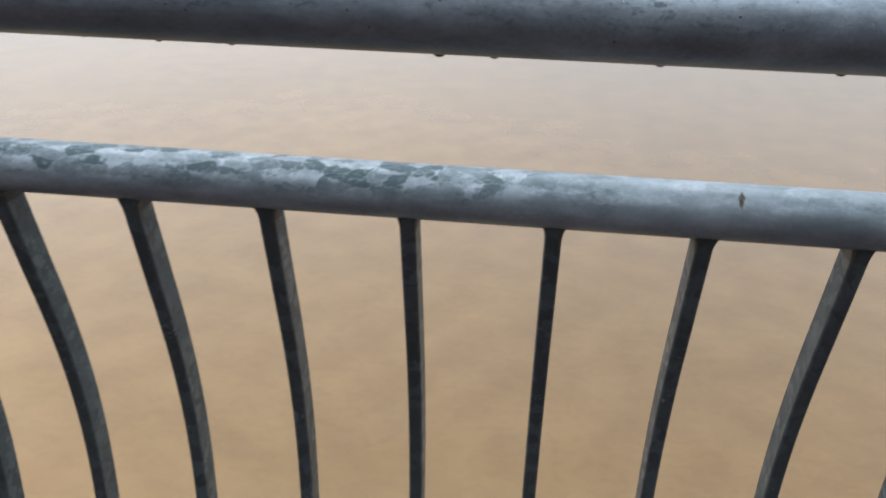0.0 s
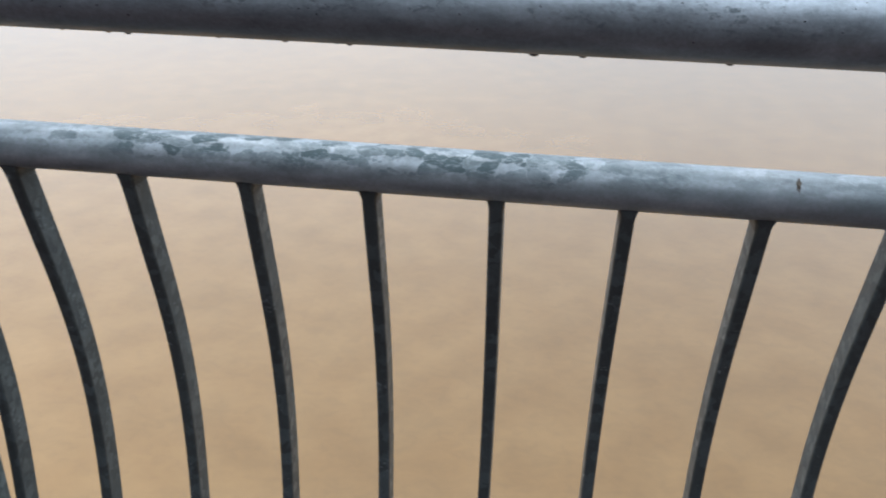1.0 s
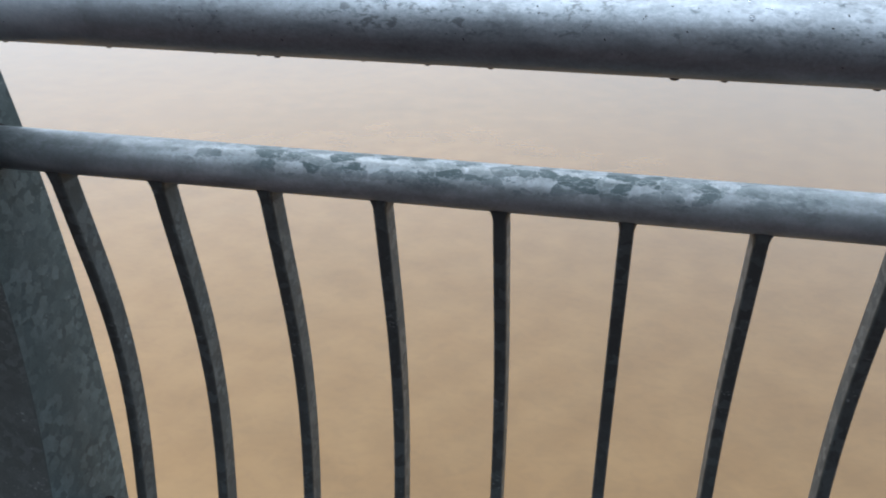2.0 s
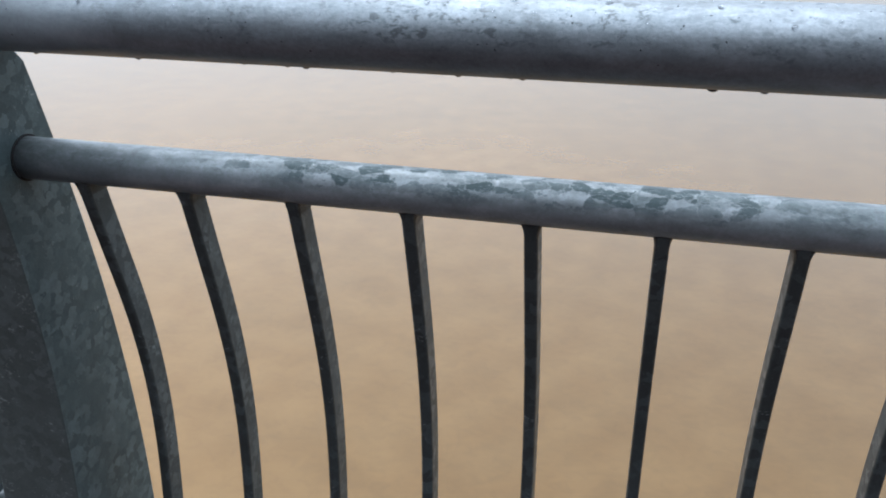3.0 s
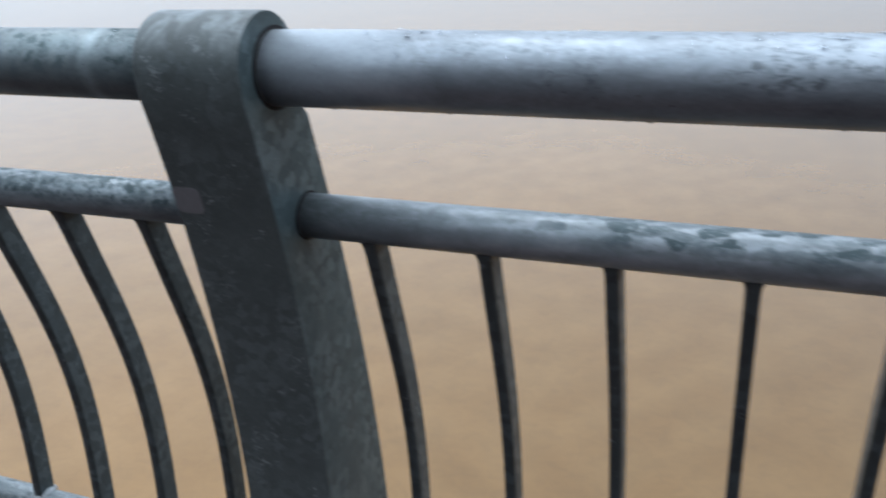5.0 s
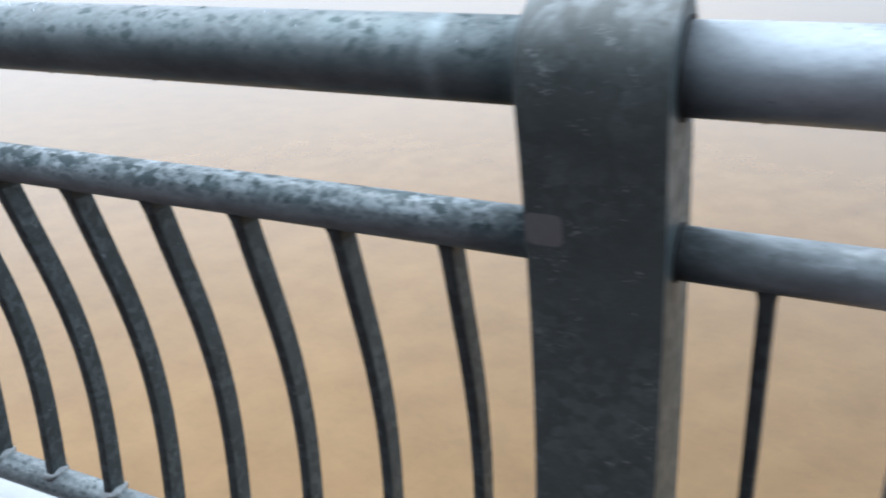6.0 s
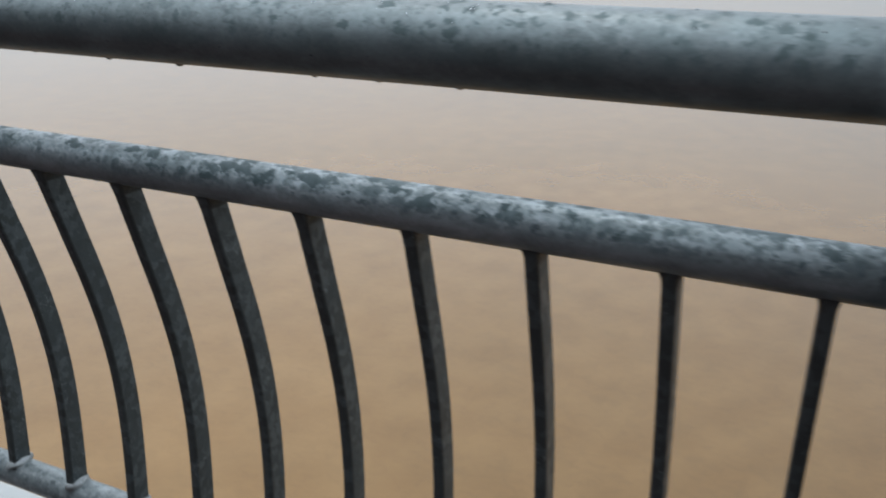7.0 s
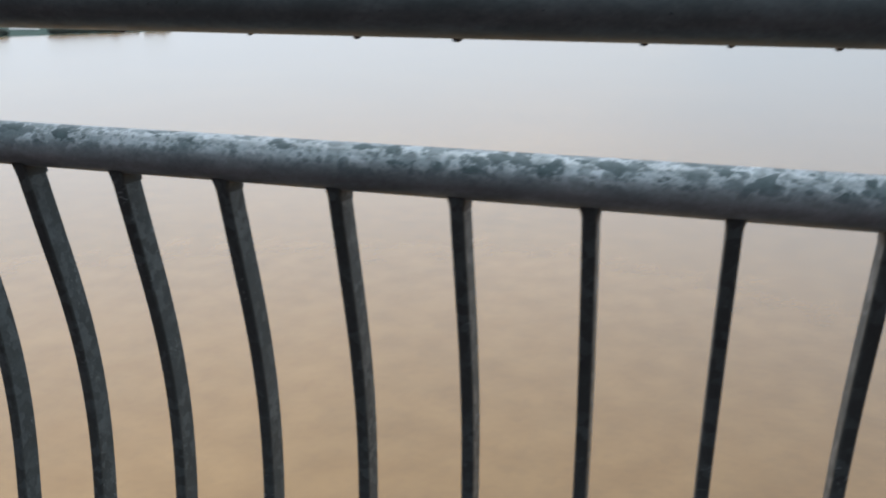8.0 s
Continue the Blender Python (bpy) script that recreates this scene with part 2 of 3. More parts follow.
ZINC_RAIL = galvanised("flaked_zinc", (0.06, 0.084, 0.091), (0.175, 0.208, 0.225), (0.27, 0.308, 0.33), 92, 0.45, 0.78, MID_Z - 0.001, (0.42, 0.56), 0.55, 0.4, 0.16, (), (0.62, 0.33), 0.34, 0.4, crisp=True)
ZINC_RAIL_OLD = galvanised("scalloped_zinc", (0.046, 0.069, 0.075), (0.165, 0.203, 0.218), (0.265, 0.309, 0.33), 62, 0.75, 0.5, MID_Z - 0.004, (0.42, 0.56), 0.58, 0.5, 0.18, (), None, 0.15, 0.4)
ZINC_FOOT = galvanised("chalky_zinc", (0.062, 0.08, 0.086), (0.1, 0.125, 0.133), (0.21, 0.248, 0.262), 110, 0.7, 0.43, 0.40, (0.34, 0.5), 0.15, 0.8, 0.3)
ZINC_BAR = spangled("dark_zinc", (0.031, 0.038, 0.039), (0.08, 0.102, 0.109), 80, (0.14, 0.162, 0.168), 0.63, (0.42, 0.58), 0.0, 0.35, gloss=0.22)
# bar flanks: frosted, and lightened to paint in the light that falls on them
ZINC_FLANK_LIT = spangled("frosted_flank_lit", (0.044, 0.06, 0.066), (0.1, 0.13, 0.143), 100, (0.15, 0.185, 0.2), 0.61, (0.38, 0.52), 0.08, 0.5, gloss=0.28)
ZINC_POST = spangled("spangled_dark_zinc", (0.053, 0.065, 0.065), (0.105, 0.13, 0.135), 95, (0.145, 0.168, 0.172), 0.607, (0.42, 0.58), 0.0, 0.3, 0.7, gloss=0.2, salts=1.18)
# lighter, bluer copy of the post zinc: paints the brighter light on its sides
ZINC_POST_LIT = spangled("frosted_post_side_lit", (0.056, 0.081, 0.087), (0.112, 0.15, 0.162), 84, (0.2, 0.235, 0.245), 0.64, (0.38, 0.52), 0.08, 0.6, gloss=0.26)

def plain(name, color, rough, spread=0.12, scale=40, bump=0.2, depth=0.002, **values):
    n = Nodes(name)
    tone = n.ramp(n.noise(scale, 5, 0.65), [(0.3, tuple(c * (1 - spread) for c in color)), (0.7, tuple(min(1, c * (1 + spread)) for c in color))])
    wide = n.ramp(n.noise(scale / 9, 3, 0.6), [(0.3, 0.85), (0.7, 1.1)])
    return n.finish(n.mix(1.0, tone, wide, "MULTIPLY"), float(rough), n.bump(n.noise(scale * 2, 5, 0.7), bump, depth), **values)


WELD = plain("zinc_weld", (0.23, 0.26, 0.27), 0.4, 0.3, 180, 0.6, 0.003, Metallic=0.3)
GAP = plain("black_gap_and_grit", (0.004, 0.004, 0.005), 0.9, 0.2, 100)
REPAIR = plain("zinc_spray", (0.106, 0.109, 0.115), 0.55, 0.1, 120)
RUST = plain("rust", (0.07, 0.058, 0.044), 0.8, 0.5, 250, 0.5)
DROPPING = plain("pale_speck", (0.55, 0.56, 0.52), 0.7, 0.2, 200)
KERB_SIDE = plain("dark_wet_concrete", (0.05, 0.031, 0.028), 0.4, 0.2, 25, 0.3)
KERB = plain("white_kerb_strip", (0.32, 0.35, 0.355), 0.3, 0.06, 30, 0.15)
# unseen deck and wall; red-brown, like the kerb side, to warm bounced light
DECK = plain("wet_red_brown_asphalt", (0.066, 0.035, 0.032), 0.6, 0.25, 25, 0.4, Specular_IOR_Level=0.25)
SHADE_WALL = plain("shade_wall_paint", (0.06, 0.03, 0.029), 0.8, 0.2, 6, Specular_IOR_Level=0.2)
STEEL = plain("painted_girder", (0.05, 0.053, 0.056), 0.5, 0.2, 8)
BANK = plain("wet_grass", (0.03, 0.048, 0.041), 0.95, 0.35, 0.6, 0.6, 0.2, Specular_IOR_Level=0.05)
BARK = plain("bark", (0.09, 0.07, 0.05), 0.9, 0.35, 9, 0.6, 0.02)
LEAF = plain("leaf", (0.035, 0.05, 0.04), 0.6, 0.45, 2.0, 0.1)
WHITE_WALL = plain("white_cladding", (0.8, 0.8, 0.78), 0.6, 0.06, 2)


BEAD = Nodes("rain_bead").finish((0.95, 0.97, 1.0), 0.05, None, Transmission_Weight=1.0, IOR=1.33)
# opaque: the dark look of the hanging drops is painted, not refracted
DROP = plain("dark_rain_drop", (0.07, 0.07, 0.075), 0.06, 0.1, 90, 0.05, 0.0005, IOR=1.33)


def river_material():
    """Silt-laden river: clouds of brown sediment under a slow, rippled surface."""
    n = Nodes("muddy_water")
    swirl = n.noise(1.3, 0.0, 0.5, stretch=(0.9, 0.7, 1), co=n.raw)
    tone = n.ramp(swirl, [(0.28, (0.12, 0.0692, 0.025)), (0.5, (0.126, 0.0739, 0.0275)), (0.75, (0.133, 0.0792, 0.0302))])
    wide = n.ramp(n.noise(0.07, 3, 0.6, co=n.raw), [(0.35, 0.93), (0.65, 1.05)])
    tone = n.mix(1.0, tone, wide, "MULTIPLY")
    # light painted into the colour: brighter water upstream, darker downstream
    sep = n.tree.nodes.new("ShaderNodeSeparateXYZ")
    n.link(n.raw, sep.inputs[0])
    painted_fade = n.tree.nodes.new("ShaderNodeMapRange")
    painted_fade.interpolation_type = "SMOOTHSTEP"
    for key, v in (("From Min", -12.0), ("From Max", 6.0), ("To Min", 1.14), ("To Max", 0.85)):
        painted_fade.inputs[key].default_value = v
    n.link(sep.outputs["X"], painted_fade.inputs["Value"])
    tone = n.mix(1.0, tone, painted_fade.outputs["Result"], "MULTIPLY")
    wisp = n.ramp(n.noise(1.5, 0.0, 0.5, stretch=(0.75, 0.8, 1), co=n.raw), [(0.25, 0.95), (0.5, 1.0), (0.75, 1.03)])
    tone = n.mix(1.0, tone, wisp, "MULTIPLY")
    curl = n.ramp(n.noise(5.5, 3.0, 0.6, stretch=(0.7, 0.9, 1), distort=0.6, co=n.raw), [(0.3, (0.93, 0.935, 0.95)), (0.5, 1.0), (0.7, 1.05)])
    tone = n.mix(1.0, tone, curl, "MULTIPLY")
    ripple = n.bump(n.noise(0.5, 0.0, 0.5, stretch=(0.8, 1.2, 1), co=n.raw), 0.05, 0.03)
    return n.finish(tone, 0.15, ripple, IOR=1.33)


RIVER = river_material()


# ---- mesh helpers ----
def put(bm, name, material, smooth=False):
    bmesh.ops.recalc_face_normals(bm, faces=bm.faces)
    me = bpy.data.meshes.new(name)
    for f in bm.faces:
        f.smooth = smooth and len(f.verts) <= 4
    bm.to_mesh(me)
    bm.free()
    me.materials.append(material)
    return me


def part(name, bm, material, parent, label="", smooth=False, at=None):
    ob = new(name, put(bm, name, material, smooth))
    ob.parent = parent
    if at is not None:
        ob.matrix_basis = at
    if label:
        tagged(ob, label=label)
    return ob


def box(sx, sy, sz, centre=(0, 0, 0), bevel=0.0, segments=2):
    bm = bmesh.new()
    bmesh.ops.create_cube(bm, size=1, matrix=Matrix.Translation(centre) @ Matrix.Diagonal((sx, sy, sz, 1)))
    if bevel:
        bmesh.ops.bevel(bm, geom=bm.edges[:], offset=bevel, segments=segments, affect="EDGES", profile=0.5)
    return bm


def tube(r, x0, x1, y, z, sides=48, steps=1):
    """A closed round tube along x."""
    bm = bmesh.new()
    rings = []
    for i in range(steps + 1):
        x = x0 + (x1 - x0) * i / steps
        rings.append([bm.verts.new((x, y + r * math.cos(a), z + r * math.sin(a))) for a in (2 * math.pi * k / sides for k in range(sides))])
    for a, b in zip(rings, rings[1:]):
        for k in range(sides):
            bm.faces.new((a[k], a[(k + 1) % sides], b[(k + 1) % sides], b[k]))
    bm.faces.new(rings[0])
    bm.faces.new(rings[-1])
    return bm


def annulus(r0, r1, x, thick, y, z, sides=40):
    """A flat ring round the x axis."""
    bm = bmesh.new()
    loops = []
    for xx in (x - thick / 2, x + thick / 2):
        for r in (r0, r1):
            loops.append([bm.verts.new((xx, y + r * math.cos(2 * math.pi * k / sides), z + r * math.sin(2 * math.pi * k / sides))) for k in range(sides)])
    for a, b in ((0, 1), (1, 3), (3, 2), (2, 0)):
        for k in range(sides):
            bm.faces.new((loops[a][k], loops[a][(k + 1) % sides], loops[b][(k + 1) % sides], loops[b][k]))
    return bm


def lump(rx, ry, rz, seed, rough=0.18, level=2):
    """A small uneven bead."""
    bm = bmesh.new()
    bmesh.ops.create_icosphere(bm, subdivisions=level, radius=1)
    for v in bm.verts:
        k = 1 + rough * noise.noise(v.co * 1.7 + Vector((seed * 3.1, seed, 0)))
        v.co = Vector((v.co.x * rx * k, v.co.y * ry * k, v.co.z * rz * k))
    return bm


# ---- the railing's section, metres over the walkway ----
MID_R = 0.024
TOP_Y, TOP_Z, TOP_R = -0.0287, 1.1613, 0.0364
FOOT_Y, FOOT_Z, FOOT_R = 0.066, 0.422, 0.024
PITCH, END_GAP, BARS = 0.125, 0.1455, 15
BAY = 2 * END_GAP + (BARS - 1) * PITCH
POST_LEFT, POST_RIGHT = -0.046, 0.071
KERB_Z, KERB_Y = 0.33, 0.117
WATER_Z = -7.0


def bar_y(z):
    h = z - MID_Z
    return -0.003 * min(1.0, max(0.0, -h / 0.12)) + -0.0011 + h * (-0.2673 + h * (0.4701 + h * (2.4293 + h * 2.0332)))


def bar_slope(z):
    return (bar_y(z + 0.001) - bar_y(z - 0.001)) / 0.002


def post_front(z):
    h = z - MID_Z
    return -0.0594 - 0.1839 * h - 0.25 * h * h


def post_back(z):
    h = z - MID_Z
    return 0.0508 - 0.252 * h - 0.2098 * h * h


def bar_mesh(wide=0.0142, deep=0.0304, steps=36):
    """A flat bar bowed outwards, rounded towards the walkway; the flanks take the second material, lightened to paint
    in their light.
    """
    bm = bmesh.new()
    shape, flanks = [], []
    for sx, sd, c, parts, a0 in ((1, -1, 0.0036, 5, -90), (1, 1, 0.0012, 2, 0), (-1, 1, 0.0012, 2, 90), (-1, -1, 0.0036, 5, 180)):
        cx, cd = sx * (wide / 2 - c), (deep - 0.0175 - c if sd == 1 else c - 0.0175)
        arc = [(cx + c * math.cos(math.radians(a0 + 90 * k / parts)), cd + c * math.sin(math.radians(a0 + 90 * k / parts))) for k in range(parts + 1)]
        # a narrow margin on the flat beside each corner keeps the flat faces flat
        lead, tail = Vector((math.cos(math.radians(a0 - 90)), math.sin(math.radians(a0 - 90)))) * 0.0005, Vector((math.cos(math.radians(a0 + 180)), math.sin(math.radians(a0 + 180)))) * 0.0005
        shape += [(arc[0][0] + lead[0], arc[0][1] + lead[1]), *arc, (arc[-1][0] + tail[0], arc[-1][1] + tail[1])]
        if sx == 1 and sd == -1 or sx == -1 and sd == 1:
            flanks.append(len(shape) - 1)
    count = len(shape)
    rings = []
    for i in range(steps + 1):
        z = MID_Z - 0.006 + (FOOT_Z + 0.008 - MID_Z + 0.006) * i / steps
        slope = bar_slope(z)
        n = math.hypot(1, slope)
        rings.append([bm.verts.new((x, bar_y(z) + d / n, z - d * slope / n)) for x, d in shape])
    for a, b in zip(rings, rings[1:]):
        for k in range(count):
            f = bm.faces.new((a[k], a[(k + 1) % count], b[(k + 1) % count], b[k]))
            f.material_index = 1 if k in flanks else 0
    bm.faces.new(rings[0])
    bm.faces.new(rings[-1])
    return bm


def fillet_mesh(wide=0.0135, deep=0.034, seed=0):
    """A weld fillet that flares from a bar's head to the rail above."""
    bm = bmesh.new()
    rings = []
    for i in range(6):
        s = i / 5
        z = MID_Z - MID_R - 0.011 + 0.022 * s
        w = wide / 2 + 0.0004 + 0.0075 * s ** 2.2 * (1 + 0.25 * math.sin(seed * 2.1))
        d = deep / 2 + 0.0008
        rings.append([bm.verts.new((x, bar_y(z) + y, z)) for x, y in ((-w, -d * 0.8), (-w * 0.8, -d), (w * 0.8, -d), (w, -d * 0.8), (w, d * 0.8), (w * 0.8, d), (-w * 0.8, d), (-w, d * 0.8))])
    for a, b in zip(rings, rings[1:]):
        for k in range(8):
            bm.faces.new((a[k], a[(k + 1) % 8], b[(k + 1) % 8], b[k]))
    bm.faces.new(rings[0])
    bm.faces.new(rings[-1])
    return bm


def railing_panel(top_material, top_label, rail_material, rail_label):
    """One bay between two posts, its left post at the origin."""
    bay = new("railing")
    x0, x1 = POST_RIGHT - 0.012, BAY + POST_LEFT + 0.012
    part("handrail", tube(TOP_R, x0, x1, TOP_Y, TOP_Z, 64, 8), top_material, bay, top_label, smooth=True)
    part("middle_rail", tube(MID_R, x0, x1, 0, MID_Z, 48, 8), rail_material, bay, rail_label, smooth=True)
    part("bottom_rail", tube(FOOT_R, x0, x1, FOOT_Y, FOOT_Z, 40, 8), ZINC_FOOT, bay, "wet chalky zinc tube with welded bar feet", smooth=True)
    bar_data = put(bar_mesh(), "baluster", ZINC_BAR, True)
    bar_data.materials.append(ZINC_FLANK_LIT)
    top_data = [put(fillet_mesh(seed=s), "weld", ZINC_BAR) for s in range(3)]
    foot_data = [put(lump(0.015, 0.0225, 0.0095, s + 5, 0.35), "weld", WELD, True) for s in range(4)]
    for i in range(BARS):
        b = new("baluster", bar_data)
        b.parent = bay
        b.location.x = END_GAP + i * PITCH
        w = new("weld", top_data[i % 3])
        w.parent = b
        z = FOOT_Z + FOOT_R - 0.002
        w = new("weld", foot_data[i % 4])
        w.parent = b
        w.location = (0.001 * math.sin(i * 2.3), bar_y(z) - 0.002, z)
    return tagged(bay, "galvanised steel railing bay with bowed flat bars, wet", "railing", "railing bays along the bridge")


def post_mesh():
    """A wide curved steel post whose head wraps round the handrail."""
    head, hy, hz = 0.052, -0.040, 1.165
    outline = []
    n = 26
    bottom = KERB_Z + 0.012
    for i in range(n + 1):
        z = bottom + (hz - 0.022 - bottom) * i / n
        outline.append((post_front(z), z))
    a0, a1 = math.radians(190), math.radians(-42)
    for i in range(25):
        a = a0 + (a1 - a0) * i / 24
        outline.append((hy + head * math.cos(a), hz + head * math.sin(a)))
    for i in range(n + 1):
        z = hz - 0.06 + (bottom - hz + 0.06) * i / n
        outline.append((post_back(z), z))
    m = len(outline)
    inward = []
    for k in range(m):
        (ya, za), (yb, zb) = outline[k - 1], outline[(k + 1) % m]
        n = math.hypot(yb - ya, zb - za)
        inward.append(((zb - za) / n, -(yb - ya) / n))
    bm = bmesh.new()
    columns = []
    # eased rims: each column is the outline, drawn in towards the two sides
    for x, inset in ((POST_LEFT, 0.0012), (POST_LEFT + 0.0004, 0.0004), (POST_LEFT + 0.0012, 0.0), (POST_LEFT + 0.0024, 0.0),
                     (POST_RIGHT - 0.0024, 0.0), (POST_RIGHT - 0.0012, 0.0), (POST_RIGHT - 0.0004, 0.0004), (POST_RIGHT, 0.0012)):
        columns.append([bm.verts.new((x, y + u * inset, z + v * inset)) for (y, z), (u, v) in zip(outline, inward)])
    for a, b in zip(columns, columns[1:]):
        for k in range(m):
            bm.faces.new((a[k], a[(k + 1) % m], b[(k + 1) % m], b[k]))
    # the two sides take the material with their light painted in
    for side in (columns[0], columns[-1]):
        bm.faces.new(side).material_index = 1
    return bm


def railing_post():
    post = new("railing_post")
    body = part("post_body", post_mesh(), ZINC_POST, post, "dark speckled zinc plate, rounded over the handrail", smooth=True)
    body.data.materials.append(ZINC_POST_LIT)
    # no holes are cut: flat black rings paint the shade of each open gap
    for x in (POST_LEFT - 0.0005, POST_RIGHT + 0.0005):
        part("handrail_gap", annulus(TOP_R - 0.001, TOP_R + 0.004, x, 0.002, TOP_Y, TOP_Z), GAP, post, "black ring for the shaded gap round the handrail")
        part("rail_gap", annulus(MID_R - 0.001, MID_R + 0.0025, x, 0.002, 0, MID_Z), GAP, post, "black ring for the shaded gap round the middle rail")
        part("rail_gap", annulus(FOOT_R - 0.001, FOOT_R + 0.004, x, 0.003, FOOT_Y, FOOT_Z), GAP, post, "black ring for the shaded gap round the bottom rail")
    part("base_plate", box(0.2, 0.2, 0.012, (0.0125, 0.01, KERB_Z + 0.006), 0.002), ZINC_POST, post)
    for bx in (-0.07, 0.095):
        for by in (-0.072, 0.095):
            bm = bmesh.new()
            bmesh.ops.create_cone(bm, cap_ends=True, segments=6, radius1=0.013, radius2=0.013, depth=0.011, matrix=Matrix.Translation((bx, by, KERB_Z + 0.0175)))
            part("bolt", bm, WELD, post)
    return tagged(post, "wide curved dark galvanised steel railing post on kerb", "railing post", "posts along the bridge")


# ---- bridge, river and bank ----
def sheet(name, x0, x1, y0, y1, z, material, label, category):
    bm = bmesh.new()
    vs = [bm.verts.new(p) for p in ((x0, y0, z), (x1, y0, z), (x1, y1, z), (x0, y1, z))]
    bm.faces.new(vs)
    return tagged(new(name, put(bm, name, material)), label, category, kind="structure")


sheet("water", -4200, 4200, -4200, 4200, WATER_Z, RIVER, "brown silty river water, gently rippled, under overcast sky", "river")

LENGTH = 9 * BAY
tagged(new("bridge_deck", put(box(LENGTH, 2.4, 0.3, (0, -1.43, -0.15), 0.01), "bridge_deck", DECK)), "unseen wet asphalt bridge walkway, red-brown to warm light on the railing", "walkway", kind="structure")
tagged(new("kerb", put(box(LENGTH, 0.34, KERB_Z + 0.29, (0, KERB_Y - 0.172, (KERB_Z - 0.31) / 2), 0.012, 3), "kerb", KERB_SIDE)), "dark wet red-brown concrete kerb under the railing", "kerb", kind="structure")
tagged(new("kerb_edge", put(box(LENGTH, 0.1, 0.05, (0, KERB_Y - 0.05, KERB_Z - 0.025), 0.006, 3), "kerb_edge", KERB)), "white wet strip along the kerb's outer edge", "kerb edge", kind="structure")
tagged(new("girder", put(box(LENGTH, 0.3, 1.1, (0, -0.4, -0.87), 0.01), "girder", STEEL)), "dark steel girder under the walkway", "girder", kind="structure")


def bank():
    """Grassy shore along the river, rising from the waterline."""
    bm = bmesh.new()
    rows = []
    xs = (-164.6, -168.1, -169.1, -171, -174, -178, -184, -195, -230, -400, -1200)
    zs = (-8.5, -7.3, -6.9, -6.75, -6.7, -6.65, -6.6, -6.5, -6.3, -5.0, -3.5)
    for j in range(150):
        y = -300 + j * 8
        rows.append([bm.verts.new((x - 0.045 * max(0.0, y - 176) + 0.9 * noise.noise(Vector((y * 0.05, i * 0.7, 0))), y, z + 0.12 * noise.noise(Vector((y * 0.09, i, 3)))))
                     for i, (x, z) in enumerate(zip(xs, zs))])
    for a, b in zip(rows, rows[1:]):
        for k in range(len(xs) - 1):
            bm.faces.new((a[k], a[k + 1], b[k + 1], b[k]))
    return tagged(new("ground", put(bm, "ground", BANK, True)), "green grassy river bank in the distance", "river bank", kind="structure")


bank()


def shrub(x, y, z, height, spread, seed):
    rnd = random.Random(seed)
    t = new("shrub")
    t.location = (x, y, z)
    bm = bmesh.new()
    tips = []

    def limb(a, b, r0, r1):
        ax = (b - a).normalized()
        u = ax.orthogonal().normalized()
        w = ax.cross(u)
        ra, rb = [], []
        for k in range(7):
            d = u * math.cos(2 * math.pi * k / 7) + w * math.sin(2 * math.pi * k / 7)
            ra.append(bm.verts.new(a + d * r0))
            rb.append(bm.verts.new(b + d * r1))
        for k in range(7):
            bm.faces.new((ra[k], ra[(k + 1) % 7], rb[(k + 1) % 7], rb[k]))

    top = Vector((rnd.uniform(-0.4, 0.4), rnd.uniform(-0.4, 0.4), height * 0.7))
    limb(Vector((0, 0, -0.3)), top, height * 0.032, height * 0.012)
    for k in range(11):
        s = rnd.uniform(0.18, 1)
        a = top * s
        ang = rnd.uniform(0, 2 * math.pi)
        b = a + Vector((math.cos(ang), math.sin(ang), rnd.uniform(0.1, 0.8))) * spread * rnd.uniform(0.5, 0.95)
        limb(a, b, height * 0.011, height * 0.004)
        tips += [b, (a + b) / 2]
    part("trunk", bm, BARK, t)
    bm = bmesh.new()
    for tip in tips:
        size = spread * rnd.uniform(0.28, 0.5)
        for k in range(90):
            d = Vector((rnd.gauss(0, 1), rnd.gauss(0, 1), rnd.gauss(0, 0.8))).normalized() * size * rnd.uniform(0.4, 1) ** 0.5
            p = tip + d
            u = Vector((rnd.gauss(0, 1), rnd.gauss(0, 1), rnd.gauss(0, 1))).normalized()
            w = u.orthogonal().normalized()
            s = rnd.uniform(0.13, 0.3)
            bm.faces.new([bm.verts.new(p + u * s), bm.verts.new(p + w * s * 0.6), bm.verts.new(p - u * s), bm.verts.new(p - w * s * 0.6)])
    part("crown", bm, LEAF, t)
    return tagged(t, "low dark green shrub at the far waterline", "shrub", "shrubs on the far bank")


for k, ty in enumerate((178, 180.5, 198, 200.6, 203.4, 206, 208.5, 211.5, 214, 217.2, 220, 222.4, 225, 227.8, 230.4, 233, 236, 245.5, 248, 250.4, 253, 256)):
    th = 1.25 + 0.45 * math.sin(k * 2.7) + 0.2 * math.sin(k * 1.1)
    shrub(-171.0 - 0.045 * (ty - 176) - 0.5 * math.sin(k * 1.9), ty, -6.85, th, 0.75 + 0.35 * th, 40 + k)


def shelter(x, y, z):
    """A long, low white building on the flat bank."""
    c = new("shelter")
    c.matrix_world = pose(x, y, z, 0, 0, 43)
    part("wall", box(8.2, 3.0, 1.0, (0, 0, 0.5), 0.03), WHITE_WALL, c, "white clad wall")
    part("roof", box(8.6, 3.4, 0.14, (0, 0, 1.07), 0.03), WHITE_WALL, c, "low white roof")
    return tagged(c, "long low white shelter on the grassy bank", "shelter")


shelter(-199, 218, -6.42)

# ---- railing ----
right_bay = railing_panel(ZINC_TOP, "smooth pale wet zinc handrail tube", ZINC_RAIL, "grey zinc tube with a dark spotted stretch")
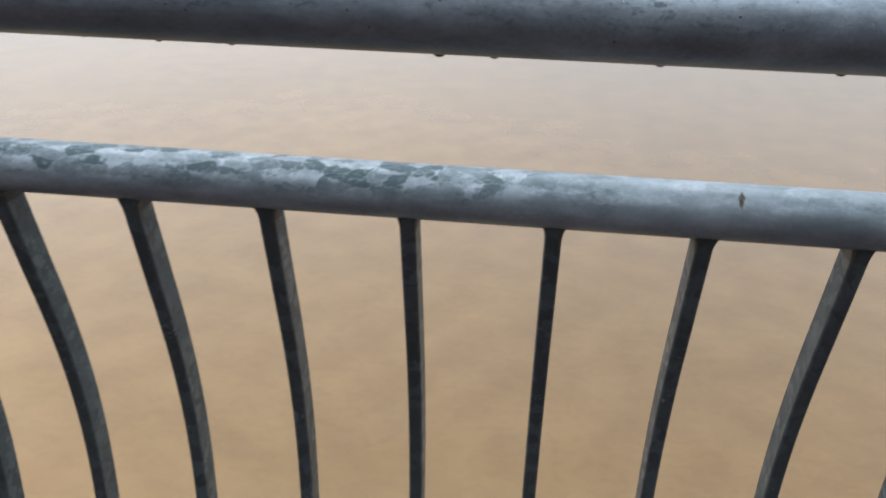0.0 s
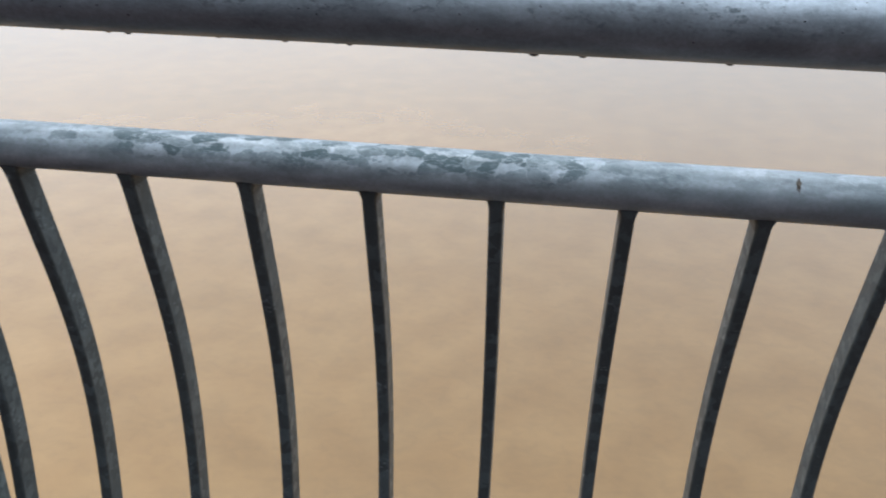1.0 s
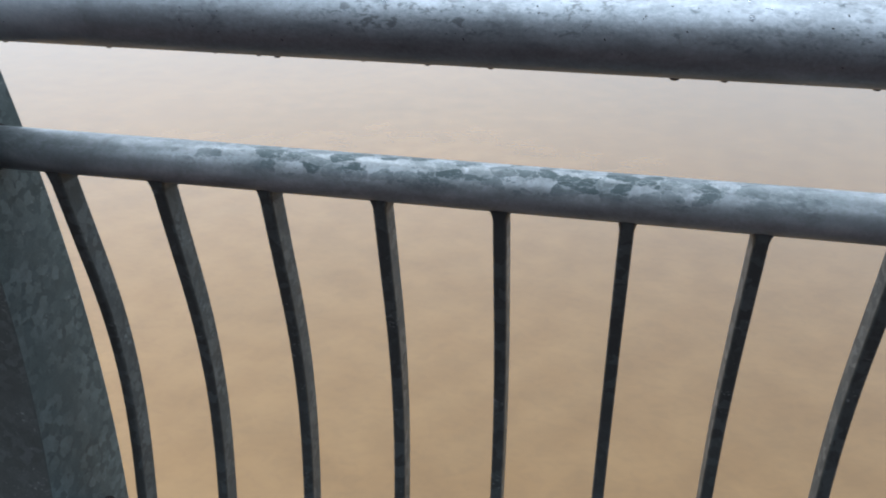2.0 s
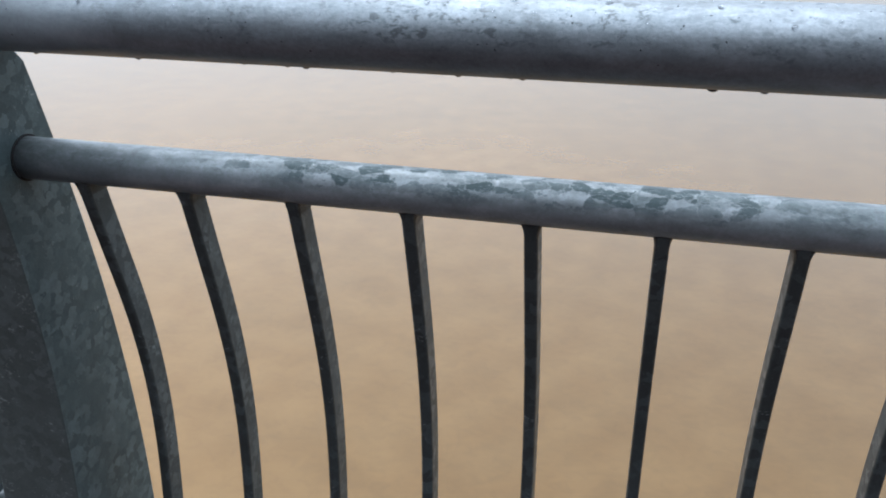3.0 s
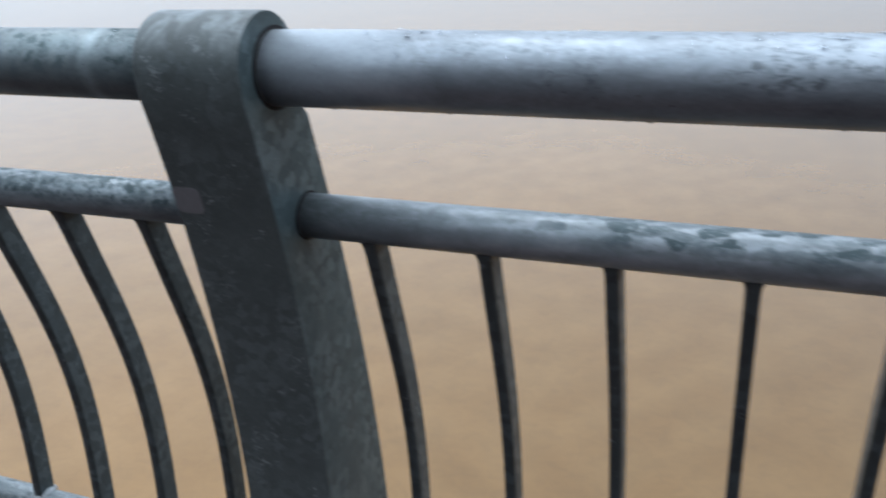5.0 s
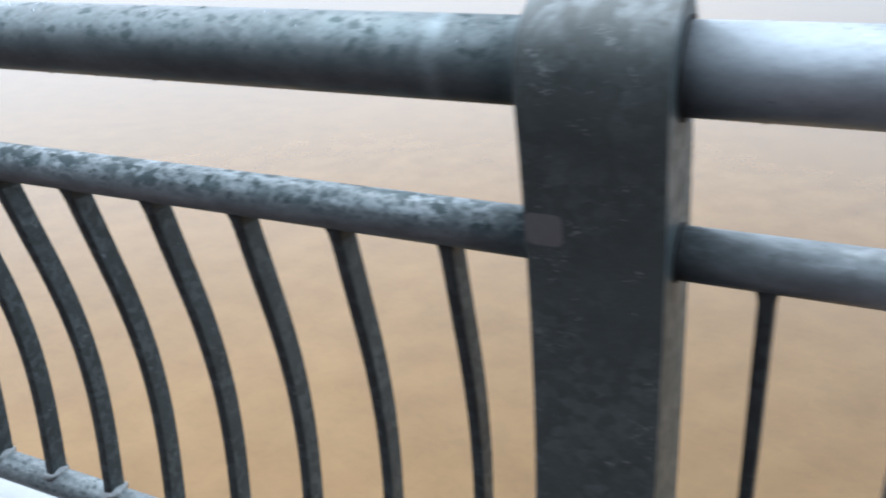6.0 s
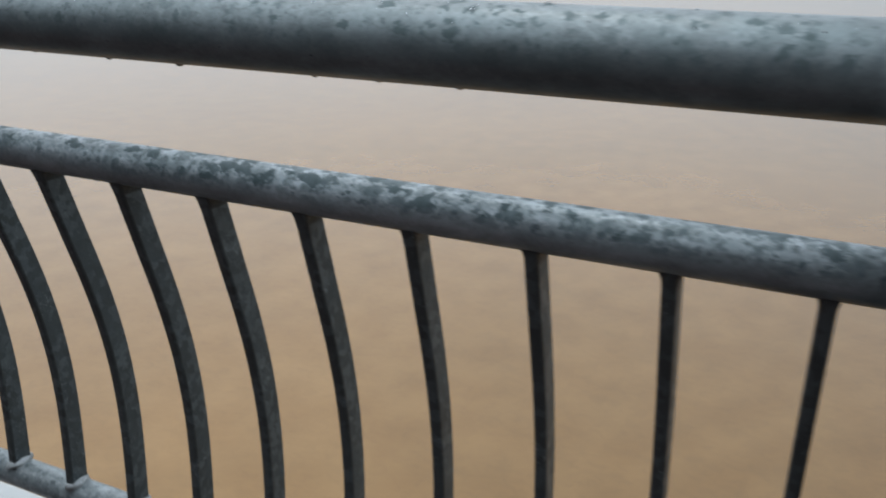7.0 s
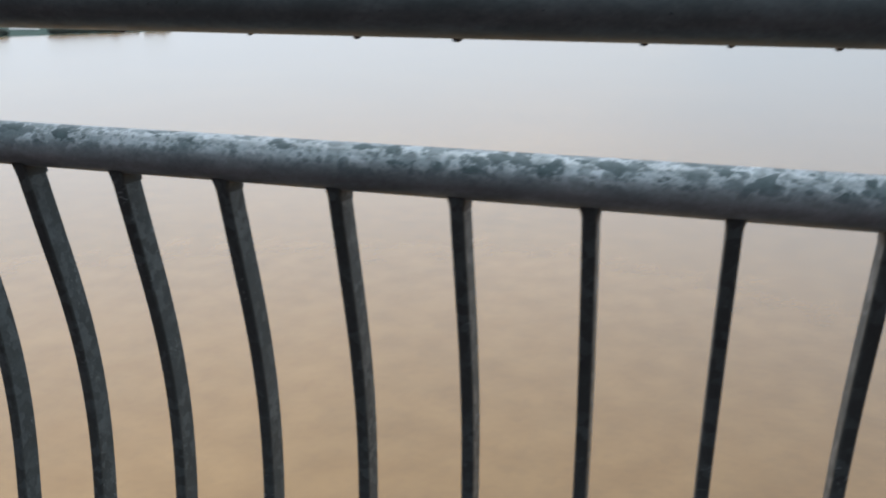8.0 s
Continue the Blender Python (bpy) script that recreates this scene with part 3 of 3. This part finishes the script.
left_bay = railing_panel(ZINC_TOP_OLD, "mottled grey-green wet zinc handrail tube", ZINC_RAIL_OLD, "grey zinc tube with dark scalloped mottling")
left_bay.location.x = -BAY
post = railing_post()
for k in (1, 2, 3):
    copy_thing(right_bay, Matrix.Translation((k * BAY, 0, 0)))
    copy_thing(left_bay, Matrix.Translation((-(k + 1) * BAY, 0, 0)))
for k in (-4, -3, -2, -1, 1, 2, 3, 4):
    copy_thing(post, Matrix.Translation((k * BAY, 0, 0)))

# ---- marks on the middle post and rails ----
def rounded_patch(w, h, r, x, y, z):
    """A thin upright patch with rounded corners."""
    bm = bmesh.new()
    ring = []
    for cx, cz, a0 in ((w / 2 - r, h / 2 - r, 0), (r - w / 2, h / 2 - r, 90), (r - w / 2, r - h / 2, 180), (w / 2 - r, r - h / 2, 270)):
        for k in range(6):
            a = math.radians(a0 + 18 * k)
            pz = z + cz + r * math.sin(a)
            ring.append((x + cx + r * math.cos(a), y + post_front(pz) - post_front(z), pz))
    near = [bm.verts.new(p) for p in ring]
    far = [bm.verts.new((px, py + 0.0016, pz)) for px, py, pz in ring]
    bm.faces.new(near)
    bm.faces.new(far)
    for k in range(len(ring)):
        bm.faces.new((near[k], near[(k + 1) % len(ring)], far[(k + 1) % len(ring)], far[k]))
    return bm


part("paint_patch", rounded_patch(0.033, 0.030, 0.007, -0.029, post_front(1.031) - 0.0003, 1.031), REPAIR, post, "pale grey touched-up paint patch")
part("rust_mark", lump(0.0018, 0.0008, 0.006, 2, 1.1, 3), RUST, right_bay, "small brown rust slit", True, Matrix.Translation((1.041, -0.0165, MID_Z + 0.0172)) @ pose(0, 0, 0, -46, 0, 0))


def hanging_drop(x, size):
    """A rain drop clinging under the handrail."""
    bm = lump(0.0038 * size, 0.0036 * size, 0.0022 * size, int(x * 50), 0.08, 2)
    d = new("water_drop", put(bm, "water_drop", DROP, True))
    d.location = (x, TOP_Y + 0.002, TOP_Z - TOP_R - 0.0004 * size)
    return tagged(d, "rain drop hanging under wet handrail, opaque and painted dark", "water drop", "drops under the handrail")


for x, s in ((0.130, 0.9), (0.248, 0.9), (0.363, 0.7), (0.408, 0.8), (0.427, 1.0), (0.513, 0.7), (0.575, 0.9), (0.623, 0.6), (0.634, 0.9), (0.797, 1.3),
             (0.839, 1.0), (0.962, 1.0), (1.091, 1.1), (1.19, 0.8), (-0.460, 0.9), (-0.540, 0.8), (-0.608, 0.9), (-0.768, 1.2), (-0.862, 1.0), (-0.97, 0.7), (-1.11, 0.9)):
    hanging_drop(x, s)


def beads(x0, x1, count, seed, least=0.0005, most=0.0014):
    """Fine rain beads on the upper side of the handrail."""
    rnd = random.Random(seed)
    bm = bmesh.new()
    for k in range(count):
        x, a = rnd.uniform(x0, x1), math.radians(rnd.triangular(35, 165, 100))
        r = least + (most - least) * rnd.random() ** 2
        n = Vector((0, math.cos(a), math.sin(a)))
        m = Matrix.Translation(Vector((x, TOP_Y, TOP_Z)) + n * TOP_R) @ n.to_track_quat("Z", "Y").to_matrix().to_4x4() @ Matrix.Diagonal((r * rnd.uniform(0.8, 1.5), r, r * 0.5, 1))
        bmesh.ops.create_icosphere(bm, subdivisions=2 if r > 0.0016 else 1, radius=1, matrix=m)
    return tagged(new("rain_beads", put(bm, "rain_beads", BEAD, True)), "fine clear rain beads on the wet handrail", "water drops", kind="stuff")


beads(0.1, 1.3, 420, 5)
beads(-1.3, -0.1, 200, 6)
beads(0.1, 1.3, 60, 8, 0.0014, 0.0032)
beads(-1.3, -0.1, 40, 9, 0.0014, 0.003)


def grit(x0, x1, count, seed):
    """Tiny dark grains stuck to the handrail."""
    rnd = random.Random(seed)
    bm = bmesh.new()
    for k in range(count):
        x, a = rnd.uniform(x0, x1), math.radians(rnd.uniform(60, 205))
        r = rnd.uniform(0.0003, 0.0008)
        n = Vector((0, math.cos(a), math.sin(a)))
        m = Matrix.Translation(Vector((x, TOP_Y, TOP_Z)) + n * TOP_R) @ n.to_track_quat("Z", "Y").to_matrix().to_4x4() @ Matrix.Rotation(rnd.uniform(0, 3), 4, "Z") @ Matrix.Diagonal((r * rnd.uniform(1, 2.2), r, r * 0.5, 1))
        bmesh.ops.create_icosphere(bm, subdivisions=1, radius=1, matrix=m)
    return tagged(new("grit", put(bm, "grit", GAP)), "fine dark grit on the wet handrail", "grit", kind="stuff")


grit(0.08, 1.4, 110, 11)
grit(-1.4, -0.08, 80, 12)


def speck(x_bar, z, size, seed):
    """A pale dried spot on a bar's inner face."""
    bm = lump(0.0028 * size, 0.0008, 0.0042 * size, seed, 0.5, 2)
    s = new("dried_speck", put(bm, "dried_speck", DROPPING, True))
    s.location = (x_bar, bar_y(z) - 0.0152, z)
    return tagged(s, "small pale dried speck on a dark railing bar", "speck", "specks on the bars")


for x_bar, z, size in ((0.6455, 0.690, 1.2), (0.7705, 0.772, 0.8), (0.8905, 0.610, 0.9), (1.1455, 0.690, 0.9), (1.1455, 0.790, 0.9), (0.7715, 0.71, 0.6), (0.2735, 0.86, 0.8), (0.3955, 0.9, 0.8)):
    speck(x_bar, z, size, int(z * 100))

# ---- unseen plain wall, added behind the walkway to shade the railing's front faces ----
tagged(new("wall_back", put(box(LENGTH, 0.2, 2.15, (0, -1.6, 1.075), 0.01), "wall_back", SHADE_WALL)), "unseen plain dark wall added to shade the railing", "wall", kind="structure")
